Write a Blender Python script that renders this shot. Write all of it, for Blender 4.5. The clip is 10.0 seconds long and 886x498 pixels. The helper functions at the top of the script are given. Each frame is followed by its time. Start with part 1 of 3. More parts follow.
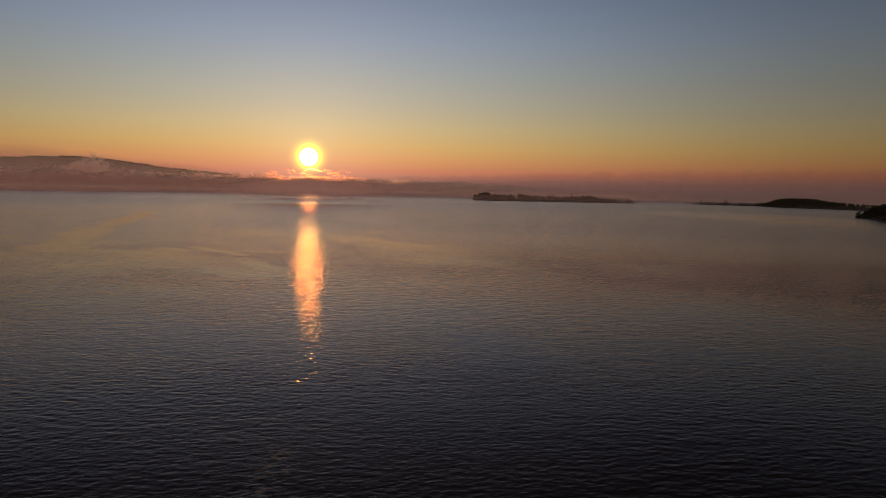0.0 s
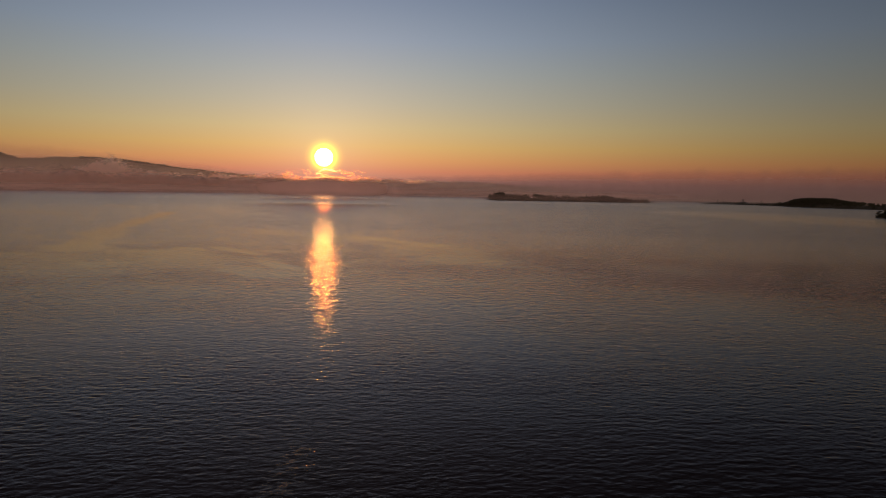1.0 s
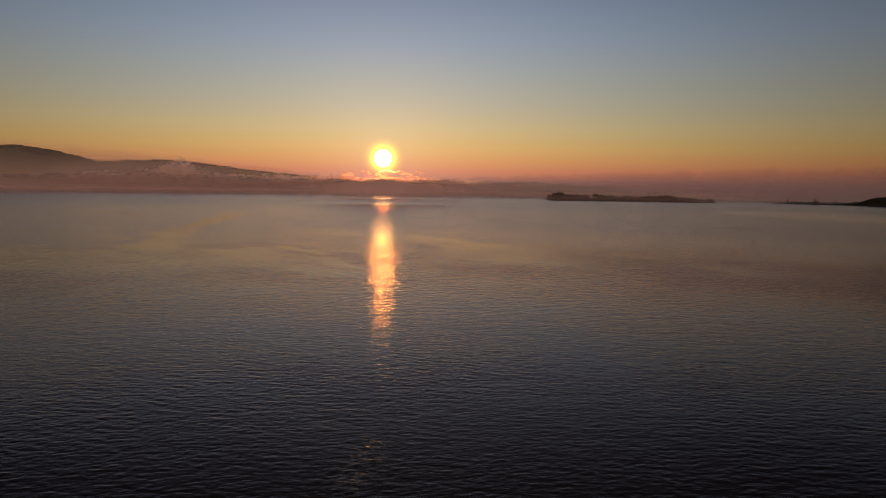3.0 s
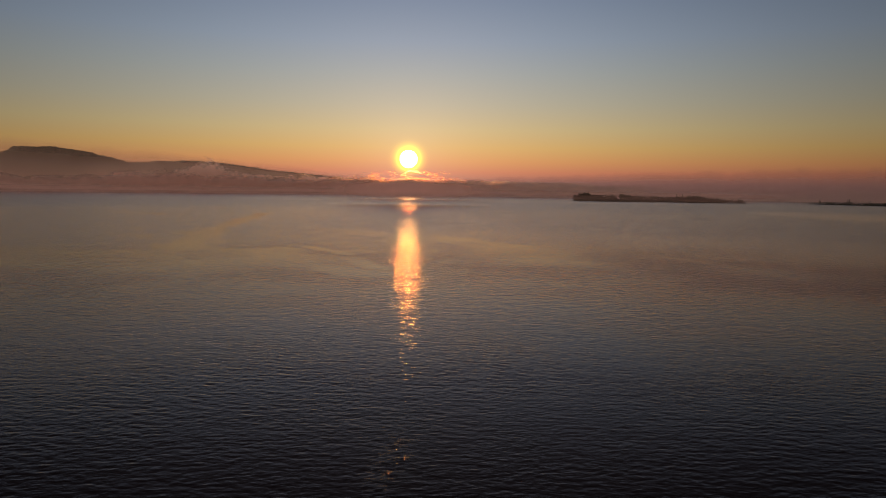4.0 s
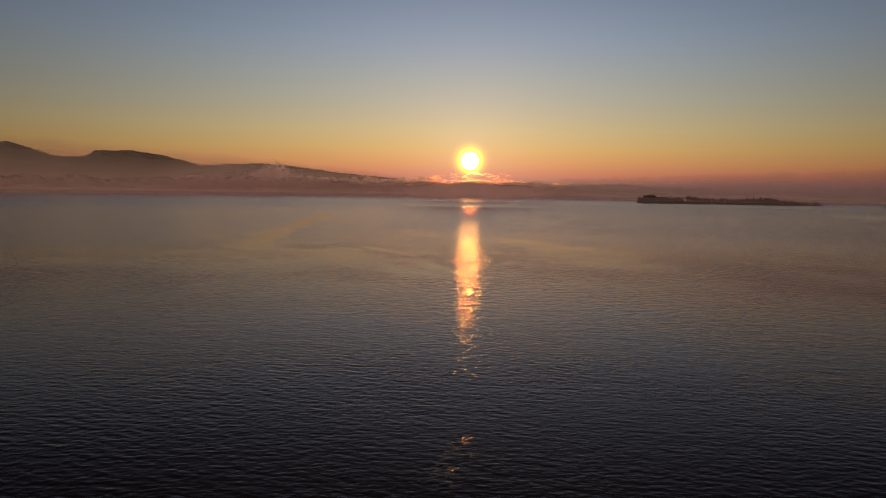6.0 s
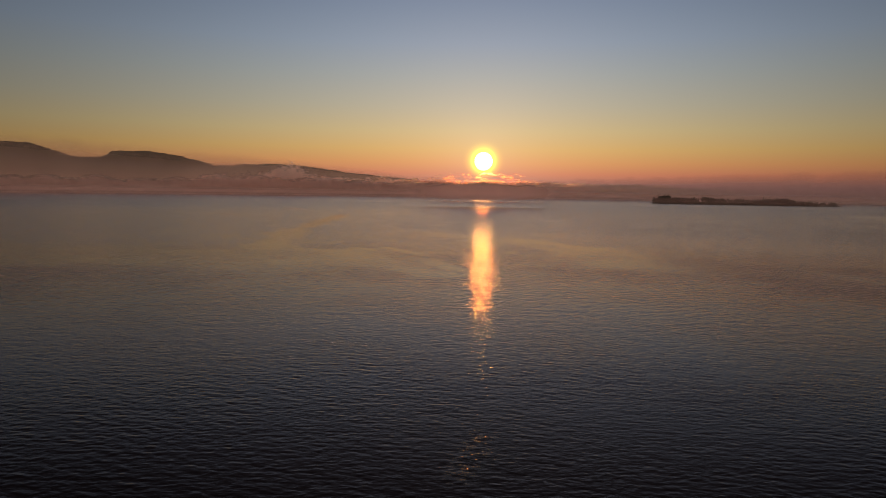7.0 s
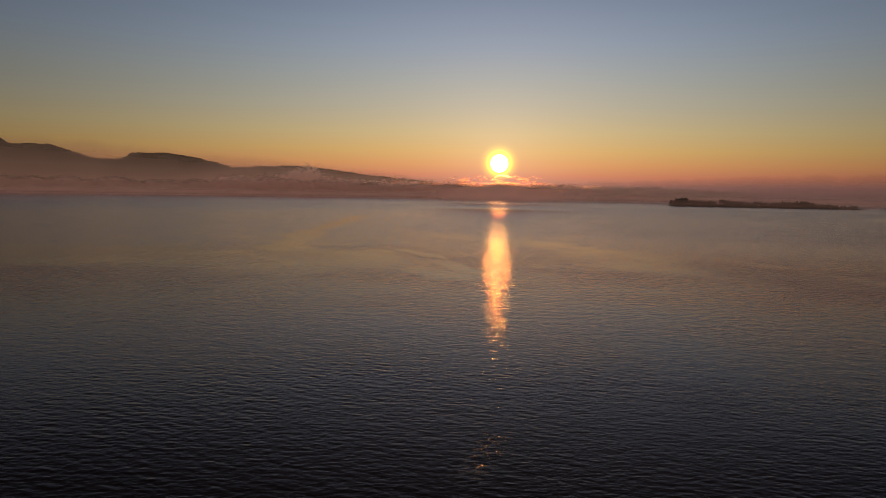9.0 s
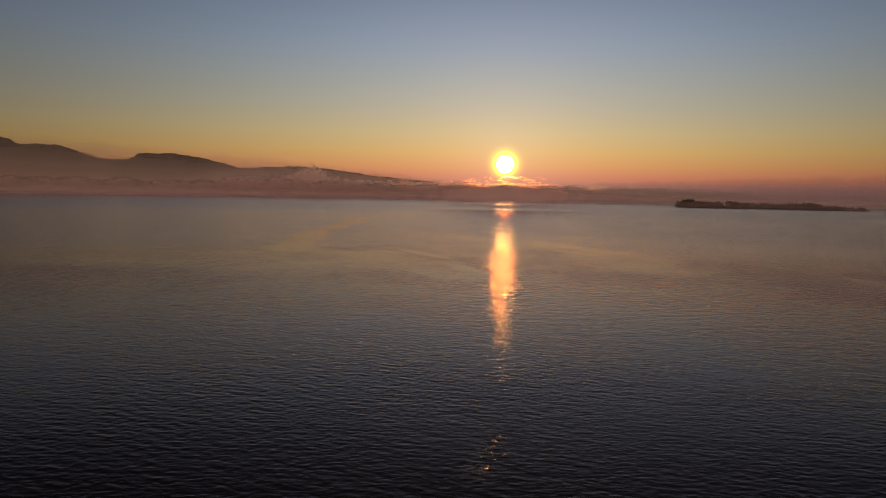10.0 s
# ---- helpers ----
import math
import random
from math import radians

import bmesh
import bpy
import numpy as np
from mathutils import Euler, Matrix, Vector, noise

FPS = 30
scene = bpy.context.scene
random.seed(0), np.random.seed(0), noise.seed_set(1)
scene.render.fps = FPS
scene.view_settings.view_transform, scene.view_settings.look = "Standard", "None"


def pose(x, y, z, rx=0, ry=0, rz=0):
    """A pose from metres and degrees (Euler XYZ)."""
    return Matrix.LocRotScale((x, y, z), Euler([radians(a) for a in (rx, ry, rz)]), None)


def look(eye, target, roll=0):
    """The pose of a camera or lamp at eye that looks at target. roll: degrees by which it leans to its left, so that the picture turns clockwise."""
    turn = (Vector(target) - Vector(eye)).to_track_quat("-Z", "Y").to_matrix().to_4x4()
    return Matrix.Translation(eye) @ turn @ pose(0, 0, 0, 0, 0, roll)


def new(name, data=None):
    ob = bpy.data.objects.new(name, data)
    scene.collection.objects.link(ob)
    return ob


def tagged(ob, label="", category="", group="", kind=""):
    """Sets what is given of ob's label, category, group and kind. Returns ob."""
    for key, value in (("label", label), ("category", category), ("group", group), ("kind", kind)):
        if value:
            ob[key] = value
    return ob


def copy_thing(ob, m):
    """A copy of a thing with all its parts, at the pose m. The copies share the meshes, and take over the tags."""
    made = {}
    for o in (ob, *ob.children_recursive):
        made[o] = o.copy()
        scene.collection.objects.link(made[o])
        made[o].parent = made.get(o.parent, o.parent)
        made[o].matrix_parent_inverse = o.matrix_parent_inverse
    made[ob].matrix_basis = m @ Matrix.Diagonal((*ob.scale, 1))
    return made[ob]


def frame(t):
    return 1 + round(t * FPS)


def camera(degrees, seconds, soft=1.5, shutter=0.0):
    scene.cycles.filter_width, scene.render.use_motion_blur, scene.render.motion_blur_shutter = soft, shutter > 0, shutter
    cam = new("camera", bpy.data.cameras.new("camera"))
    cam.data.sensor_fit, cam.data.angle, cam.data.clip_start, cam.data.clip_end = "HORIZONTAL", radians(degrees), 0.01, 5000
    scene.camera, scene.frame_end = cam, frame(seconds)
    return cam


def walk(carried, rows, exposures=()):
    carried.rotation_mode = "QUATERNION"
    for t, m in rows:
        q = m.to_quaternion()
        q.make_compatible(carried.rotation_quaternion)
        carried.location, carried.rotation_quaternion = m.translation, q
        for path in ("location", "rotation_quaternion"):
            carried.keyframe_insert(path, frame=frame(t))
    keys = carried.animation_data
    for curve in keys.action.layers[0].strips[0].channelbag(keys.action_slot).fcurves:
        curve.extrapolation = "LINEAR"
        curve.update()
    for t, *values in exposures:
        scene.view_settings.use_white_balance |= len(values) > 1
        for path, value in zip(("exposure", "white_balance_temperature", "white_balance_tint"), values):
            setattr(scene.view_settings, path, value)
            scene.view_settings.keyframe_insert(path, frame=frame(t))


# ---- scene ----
HEIGHT = 30.0            # the drone's height over the lake
SUN_EL = 2.54            # degrees over the horizon; the sun stands over +y


def heading(yaw, pitch):
    """A way from degrees to the left of +y and degrees up."""
    a, e = radians(yaw), radians(pitch)
    return Vector((-math.sin(a) * math.cos(e), math.cos(a) * math.cos(e), math.sin(e)))


def spot(az, r, z=0.0):
    """A place r metres out, az degrees to the left of +y."""
    return Vector((-math.sin(radians(az)) * r, math.cos(radians(az)) * r, z))


# seconds, x, y, yaw to the left, pitch, lean
PATH = [
    (0.0, 2.60, 3.10, -11.27, -4.956, 1.10), (0.5, 2.35, 2.75, -10.75, -4.965, 1.07), (1.0, 2.02, 2.35, -10.03, -4.985, 1.01),
    (1.5, 1.60, 2.00, -9.06, -5.015, 0.95), (2.0, 1.20, 1.65, -7.42, -5.030, 0.89), (2.5, 0.82, 1.30, -5.98, -5.030, 0.83),
    (2.7, 0.70, 1.18, -5.62, -5.028, 0.815), (3.8, 0.22, 0.62, -3.52, -5.014, 0.775),
    (4.0, 0.16, 0.52, -2.99, -5.009, 0.77), (4.5, -0.02, 0.26, -1.70, -4.993, 0.77), (5.0, -0.15, 0.00, -0.35, -4.965, 0.76),
    (5.5, -0.30, -0.42, 0.955, -4.944, 0.755), (6.0, -0.45, -0.80, 2.168, -4.918, 0.765), (6.2, -0.50, -0.92, 2.56, -4.913, 0.77),
    (7.3, -0.70, -1.50, 3.53, -4.893, 0.83), (7.5, -0.72, -1.60, 3.731, -4.885, 0.84),
    (8.0, -0.72, -1.85, 4.00, -4.840, 0.87), (8.5, -0.66, -2.10, 4.31, -4.785, 0.90), (9.0, -0.58, -2.30, 4.608, -4.750, 0.94),
    (9.5, -0.52, -2.40, 4.869, -4.722, 0.98), (10.0, -0.50, -2.45, 5.097, -4.685, 1.01),
]
cam = camera(66.50, 10.0, soft=0.9)
rows = []
for t, x, y, yaw, pitch, lean in PATH:
    eye = Vector((x, y, HEIGHT))
    rows.append((t, look(eye, eye + heading(yaw, pitch) * 100, lean)))
walk(cam, rows)

# ---- world, sun ----
SUN_WAY = heading(0, SUN_EL)


class Nodes:
    """Short hand for a node tree."""

    def __init__(self, tree):
        self.tree = tree
        tree.nodes.clear()

    def add(self, kind, **sets):
        n = self.tree.nodes.new(kind)
        for key, value in sets.items():
            setattr(n, key, value)
        return n

    def put(self, value, socket):
        if isinstance(value, bpy.types.NodeSocket):
            self.tree.links.new(value, socket)
        elif value is not None:
            socket.default_value = value

    def math(self, op, a, b=None, c=None, clamp=False):
        n = self.add("ShaderNodeMath", operation=op, use_clamp=clamp)
        for i, v in enumerate((a, b, c)):
            self.put(v, n.inputs[i])
        return n.outputs[0]

    def vec(self, op, a, b=None, scale=None):
        n = self.add("ShaderNodeVectorMath", operation=op)
        self.put(a, n.inputs[0])
        self.put(b, n.inputs[1])
        if scale is not None:
            self.put(scale, n.inputs["Scale"])
        return n.outputs["Value"] if op in ("DOT_PRODUCT", "LENGTH", "DISTANCE") else n.outputs["Vector"]

    def step(self, value, lo, hi, a=0.0, b=1.0):
        n = self.add("ShaderNodeMapRange", interpolation_type="SMOOTHSTEP")
        for v, key in ((value, "Value"), (lo, "From Min"), (hi, "From Max"), (a, "To Min"), (b, "To Max")):
            self.put(v, n.inputs[key])
        return n.outputs["Result"]

    def noise(self, vector, scale, detail=3.0, rough=0.5, warp=0.0, dims="3D"):
        n = self.add("ShaderNodeTexNoise", noise_dimensions=dims)
        self.put(vector, n.inputs["Vector"])
        for key, v in (("Scale", scale), ("Detail", detail), ("Roughness", rough), ("Distortion", warp)):
            self.put(v, n.inputs[key])
        return n.outputs["Fac"]

    def mix(self, fac, a, b, blend="MIX"):
        n = self.add("ShaderNodeMix", data_type="RGBA", blend_type=blend)
        self.put(fac, n.inputs["Factor"])
        self.put(a, n.inputs[6])
        self.put(b, n.inputs[7])
        return n.outputs[2]

    def ramp(self, fac, stops, kind="EASE"):
        n = self.add("ShaderNodeValToRGB")
        r = n.color_ramp
        r.interpolation = kind
        while len(r.elements) < len(stops):
            r.elements.new(0.5)
        for el, (p, c) in zip(r.elements, stops):
            el.position, el.color = p, (*c, 1)
        self.put(fac, n.inputs[0])
        return n.outputs[0]


def srgb(r, g, b):
    return tuple((c / 255 / 12.92) if c < 10.3 else ((c / 255 + 0.055) / 1.055) ** 2.4 for c in (r, g, b))


world = bpy.data.worlds.new("dawn_sky")
scene.world = world
world.use_nodes = True
g = Nodes(world.node_tree)
way = g.add("ShaderNodeTexCoord").outputs["Generated"]
sep = g.add("ShaderNodeSeparateXYZ")
g.put(way, sep.inputs[0])
height = g.math("ARCSINE", sep.outputs["Z"])
angle = g.math("ARCCOSINE", g.math("MINIMUM", g.vec("DOT_PRODUCT", way, tuple(SUN_WAY)), 0.9999999))
angle = g.math("MULTIPLY", angle, 180 / math.pi)
# colour by height: red haze, gold, pale, blue
level = g.math("POWER", g.math("DIVIDE", height, math.pi / 2, clamp=True), 0.5)
bands = [(0.0, (118, 82, 81)), (0.7, (142, 96, 89)), (1.5, (184, 114, 86)), (2.4, (196, 138, 88)), (3.5, (195, 157, 97)), (5.0, (184, 164, 119)),
         (7.0, (166, 160, 138)), (9.5, (149, 154, 150)), (12.0, (134, 146, 158)), (15.2, (118, 132, 150)), (22.0, (80, 80, 87)), (32.0, (48, 47, 51)), (50.0, (32, 31, 34)), (90.0, (22, 22, 25))]
air = g.ramp(level, [(math.sqrt(e / 90), srgb(*c)) for e, c in bands], "LINEAR")
fall = g.math("MULTIPLY_ADD", g.math("EXPONENT", g.math("MULTIPLY", g.math("POWER", g.math("DIVIDE", angle, 31.5), 2.0), -1.0)), 0.90, 0.30)
air = g.vec("MULTIPLY", g.vec("SCALE", air, scale=fall), (0.98, 0.99, 1.045))
# the upper sky dims away from the sun
off = g.math("MULTIPLY", g.step(g.math("ABSOLUTE", sep.outputs["X"]), 0.20, 0.58), g.step(height, 0.24, 0.42))
air = g.vec("SCALE", air, scale=g.math("MULTIPLY_ADD", off, -0.60, 1.0))
# the western sky, lit by the low sun
west = g.math("MULTIPLY", g.step(sep.outputs["Y"], 0.15, -0.9), g.step(height, -0.02, 1.4, 1.0, 0.25))
air = g.vec("ADD", air, g.vec("SCALE", (0.70, 0.455, 0.38), scale=west))
# the bright air round the sun
wide = g.math("EXPONENT", g.math("DIVIDE", angle, -4.5))
close = g.math("EXPONENT", g.math("MULTIPLY", g.math("POWER", g.math("DIVIDE", angle, 0.74), 2.0), -1.0))
air = g.vec("ADD", air, g.vec("SCALE", (0.20, 0.15, 0.12), scale=wide))
air = g.vec("ADD", air, g.vec("SCALE", (5.0, 3.9, 0.05), scale=close))
sky = g.add("ShaderNodeTexSky", sky_type="NISHITA", sun_disc=False, sun_elevation=radians(SUN_EL), sun_rotation=0.0, altitude=100.0, air_density=1.3, dust_density=2.0, ozone_density=1.5)
air = g.vec("ADD", air, g.vec("SCALE", sky.outputs[0], scale=0.004))
back = g.add("ShaderNodeBackground")
g.put(air, back.inputs["Color"])
back.inputs["Strength"].default_value = 1.0
out = g.add("ShaderNodeOutputWorld")
g.put(back.outputs[0], out.inputs["Surface"])

lamp = bpy.data.lights.new("sunlight", "SUN")
lamp.energy, lamp.angle, lamp.color = 0.028, radians(0.53), (1.0, 0.15, 0.022)
new("sunlight", lamp).matrix_world = look(SUN_WAY * 500, (0, 0, 0))


# ---- materials ----
def material(name):
    m = bpy.data.materials.new(name)
    m.use_nodes = True
    n = Nodes(m.node_tree)
    o = n.add("ShaderNodeOutputMaterial")
    return m, n, o


def segment(n, p, a, b, w, soft):
    """1 within w metres of the line from a to b, falling to 0 over soft metres."""
    a, b = Vector((*a, 0)), Vector((*b, 0))
    d = b - a
    rel = n.vec("SUBTRACT", p, tuple(a))
    along = n.math("DIVIDE", n.vec("DOT_PRODUCT", rel, tuple(d)), d.length_squared, clamp=True)
    gap = n.vec("LENGTH", n.vec("SUBTRACT", rel, n.vec("SCALE", tuple(d), scale=along)))
    return n.step(gap, w, w + soft, 1.0, 0.0)


def water_material():
    m, n, o = material("lake_water")
    p = n.add("ShaderNodeTexCoord").outputs["Object"]
    flat = n.vec("MULTIPLY", p, (1, 1, 0))
    dist = n.vec("LENGTH", flat)
    # slicks: bands of smooth water with ragged edges
    big = n.noise(flat, 0.022, 3.0)
    bend = n.add("ShaderNodeTexNoise")
    n.put(flat, bend.inputs["Vector"])
    bend.inputs["Scale"].default_value, bend.inputs["Detail"].default_value = 0.035, 4.0
    shift = n.vec("SCALE", n.vec("SUBTRACT", bend.outputs["Color"], (0.5, 0.5, 0.5)), scale=34.0)
    q = n.vec("ADD", flat, n.vec("MULTIPLY", shift, (1, 1, 0)))
    less = n.vec("ADD", flat, n.vec("MULTIPLY", shift, (0.15, 0.15, 0)))
    slick = None
    for a, b, w, soft, k, pt in [
            ((-168, 800), (-136, 474), 5, 8, 1.0, q), ((-136, 474), (-112, 335), 9, 8, 1.0, q), ((-112, 335), (-60, 322), 5, 10, 0.8, q),
            ((-240, 285), (-70, 285), 22, 45, 0.75, q), ((-130, 316), (-85, 272), 4, 5, 0.9, q), ((-40, 455), (22, 425), 5, 6, 0.9, q),
            ((22, 425), (58, 360), 6, 8, 1.0, q), ((58, 360), (60, 290), 12, 22, 0.6, q), ((-34, 262), (-16, 236), 4, 7, 0.7, q),
            ((88, 385), (124, 300), 0.9, 1.6, 1.0, less), ((124, 300), (142, 225), 0.6, 1.8, 0.7, less), ((40, 330), (95, 232), 1.0, 6.0, 0.4, less),
            ((640, 1000), (640, 690), 60, 120, 0.5, q),
            ((17, 452), (55, 370), 1.5, 2.5, 0.9, less), ((12, 415), (52, 324), 3.5, 5, 0.8, less),
            ((-50, 486), (-15, 459), 3, 3, 0.9, less), ((-83, 524), (-28, 485), 2.5, 3, 0.8, less),
            ((-119, 349), (-98, 396), 2, 3, 0.7, less), ((-67, 345), (-56, 336), 2, 3, 1.0, less), ((-51, 350), (-26, 311), 2.5, 3, 0.9, less),
            ((-34, 252), (-24, 246), 2.5, 3, 0.8, less), ((-22, 284), (-10, 257), 2.5, 4, 0.8, less), ((-8, 408), (8, 390), 3, 3, 1.0, less),
            ((-326, 783), (-245, 730), 8, 8, 0.7, less), ((-294, 1031), (-265, 996), 10, 10, 0.8, less), ((59, 327), (84, 317), 1.0, 2, 0.6, less)]:
        band = n.math("MULTIPLY", segment(n, pt, a, b, w, soft), k)
        slick = band if slick is None else n.math("MAXIMUM", slick, band)
    patches = n.step(n.noise(n.vec("MULTIPLY", q, (1.0, 0.75, 1)), 0.055, 5.0, 0.6), 0.550, 0.585)
    reach = n.math("MULTIPLY", n.step(dist, 230, 330), n.step(dist, 900, 1800, 1.0, 0.35))
    here = n.add("ShaderNodeSeparateXYZ")
    n.put(q, here.inputs[0])
    reach = n.math("MULTIPLY", reach, n.step(here.outputs["X"], 40, 110, 1.0, 0.12))
    slick = n.math("MAXIMUM", slick, n.math("MULTIPLY", n.math("MULTIPLY", patches, reach), n.step(dist, 420, 620, 0.8, 0.5)))
    # ripples, with crests across the breeze
    ripple = n.vec("MULTIPLY", p, (0.85, 1.0, 1.0))
    h1 = n.noise(ripple, 0.36, 2.0, 0.5, 0.3)
    h2 = n.noise(n.vec("MULTIPLY", p, (0.6, 1.0, 1.0)), 1.9, 3.0, 0.55, 0.2)
    gust = n.step(big, 0.30, 0.70, 0.75, 1.2)
    calm = n.math("MULTIPLY", n.math("SUBTRACT", 1.0, n.math("MULTIPLY", slick, 0.62)), gust)
    calm = n.math("MULTIPLY", calm, n.math("MULTIPLY", n.step(dist, 360, 520, 1.0, 1.1), n.step(dist, 1000, 2200, 1.0, 0.95)))
    # a breeze ruffles the water further out: a wide band, open on one side
    across = n.add("ShaderNodeSeparateXYZ")
    n.put(q, across.inputs[0])
    side = n.math("MULTIPLY", n.step(across.outputs["X"], -150, -10, 0.25, 1.0), n.step(across.outputs["X"], 300, 800, 1.0, 0.35))
    lane = n.math("MULTIPLY", side, n.math("MULTIPLY", n.step(n.vec("LENGTH", less), 430, 560), n.step(dist, 900, 1700, 1.0, 0.45)))
    lane = n.math("MULTIPLY", lane, n.math("SUBTRACT", 1.0, n.math("MULTIPLY", slick, 0.6)))
    calm = n.math("MULTIPLY", calm, n.math("MULTIPLY_ADD", lane, 0.4, 1.0))
    breeze = n.math("MULTIPLY", n.step(across.outputs["X"], 20, 130), n.step(dist, 110, 260))
    calm = n.math("MULTIPLY", calm, n.math("MULTIPLY_ADD", breeze, 0.45, 1.0))
    far = n.step(dist, 120, 260)
    b1 = n.add("ShaderNodeBump")
    b1.inputs["Distance"].default_value = 1.0
    n.put(n.math("MULTIPLY", calm, n.math("MULTIPLY_ADD", n.math("MULTIPLY", far, n.step(dist, 300, 480, 1.0, 0.5)), 0.22, 0.04)), b1.inputs["Strength"])
    n.put(h1, b1.inputs["Height"])
    b2 = n.add("ShaderNodeBump")
    b2.inputs["Distance"].default_value = 0.35
    n.put(n.math("MULTIPLY", calm, n.step(dist, 100, 240, 0.15, 0.13)), b2.inputs["Strength"])
    n.put(h2, b2.inputs["Height"])
    n.put(b1.outputs[0], b2.inputs["Normal"])
    # a cat's paw: a small patch of sharp ripples
    cat = n.math("MULTIPLY", segment(n, less, (-3.0, 67), (-0.5, 80), 0.5, 3.5), n.step(n.noise(ripple, 0.9, 2.0), 0.42, 0.62))
    b3 = n.add("ShaderNodeBump")
    b3.inputs["Distance"].default_value = 0.12
    n.put(n.math("MULTIPLY", cat, 0.34), b3.inputs["Strength"])
    n.put(n.noise(n.vec("MULTIPLY", p, (0.6, 1.0, 1.0)), 7.5, 2.0, 0.5), b3.inputs["Height"])
    # groups of steeper waves
    b4 = n.add("ShaderNodeBump")
    b4.inputs["Distance"].default_value = 1.0
    n.put(n.math("MULTIPLY", calm, n.math("MULTIPLY", n.math("MULTIPLY", n.step(dist, 150, 260, 0.0, 0.20), n.step(dist, 280, 460, 1.0, 0.32)), 1.0)), b4.inputs["Strength"])
    n.put(n.noise(n.vec("MULTIPLY", p, (1.15, 0.28, 1.0)), 0.90, 2.0, 0.5), b4.inputs["Height"])
    n.put(b2.outputs[0], b4.inputs["Normal"])
    n.put(b4.outputs[0], b3.inputs["Normal"])
    dull = n.math("ADD", n.step(dist, 110, 260, 0.018, 0.036), n.step(n.vec("LENGTH", less), 230, 430, 0.0, 0.15))
    dull = n.math("ADD", dull, n.step(dist, 900, 1300, 0.0, 0.05))
    dull = n.math("MULTIPLY_ADD", lane, 0.04, dull)
    dull = n.math("MULTIPLY", dull, n.math("SUBTRACT", 1.0, n.math("MULTIPLY", slick, 0.3)))
    # the skin of the water mirrors the sky, slightly dulled and warm; below it the lake is dark
    gloss = n.add("ShaderNodeBsdfGlossy")
    n.put((0.88, 0.775, 0.755, 1), gloss.inputs["Color"])
    n.put(dull, gloss.inputs["Roughness"])
    deep = n.add("ShaderNodeBsdfDiffuse")
    n.put((0.012, 0.009, 0.012, 1), deep.inputs["Color"])
    edge = n.add("ShaderNodeFresnel")
    edge.inputs["IOR"].default_value = 1.333
    skin = n.add("ShaderNodeMixShader")
    n.put(edge.outputs[0], skin.inputs[0])
    n.put(deep.outputs[0], skin.inputs[1])
    n.put(gloss.outputs[0], skin.inputs[2])
    n.put(b3.outputs[0], gloss.inputs["Normal"])
    n.put(b3.outputs[0], edge.inputs["Normal"])
    n.put(skin.outputs[0], o.inputs["Surface"])
    return m


def mist_material(name, colour, thick, ragged, scale, squash=0.35, thin=0.0, glow=0.5, foot=0.0, fade=0.80, ahead=0.0, bend=1.1):
    """Backlit fog: light comes through it from behind. The attribute rise runs from 0 at its foot to 1 at its top, where it frays."""
    m, n, o = material(name)
    rise = n.add("ShaderNodeAttribute", attribute_name="rise").outputs["Fac"]
    ends = n.add("ShaderNodeAttribute", attribute_name="ends").outputs["Fac"]
    p = n.add("ShaderNodeTexCoord").outputs["Object"]
    v = n.vec("MULTIPLY", p, (1.0, 1.0, 1.0 / squash))
    cloud = n.noise(v, scale, 6.0, 0.58, 0.6)
    fine = n.noise(v, scale * 5.3, 4.0, 0.6, 0.4)
    cloud = n.math("MULTIPLY_ADD", n.math("SUBTRACT", fine, 0.5), 0.35, cloud)
    body = n.math("MULTIPLY", n.math("SUBTRACT", 1.0, rise), thick)
    cover = n.math("MULTIPLY_ADD", n.math("SUBTRACT", cloud, 0.5), ragged, body)
    cover = n.math("SUBTRACT", cover, thin, clamp=True)
    cover = n.math("MULTIPLY", cover, ends)
    if foot:
        cover = n.math("MULTIPLY", cover, n.step(rise, 0.0, foot))
    cover = n.math("MULTIPLY", cover, n.step(rise, fade, 1.0, 1.0, 0.0))
    soft = n.add("ShaderNodeBsdfDiffuse")
    n.put((*colour, 1), soft.inputs["Color"])
    lit = n.add("ShaderNodeBsdfTranslucent")
    n.put((*colour, 1), lit.inputs["Color"])
    both = n.add("ShaderNodeMixShader")
    n.put(glow, both.inputs[0])
    n.put(soft.outputs[0], both.inputs[1])
    n.put(lit.outputs[0], both.inputs[2])
    if ahead:
        # fine droplets throw most of the sun's light onwards, in a lobe round its way
        lobe = n.add("ShaderNodeBsdfRefraction")
        n.put((*colour, 1), lobe.inputs["Color"])
        lobe.inputs["IOR"].default_value, lobe.inputs["Roughness"].default_value = bend, 0.85
        more = n.add("ShaderNodeMixShader")
        n.put(ahead, more.inputs[0])
        n.put(both.outputs[0], more.inputs[1])
        n.put(lobe.outputs[0], more.inputs[2])
        both = more
    clear = n.add("ShaderNodeBsdfTransparent")
    mixed = n.add("ShaderNodeMixShader")
    n.put(cover, mixed.inputs[0])
    n.put(clear.outputs[0], mixed.inputs[1])
    n.put(both.outputs[0], mixed.inputs[2])
    n.put(mixed.outputs[0], o.inputs["Surface"])
    return m


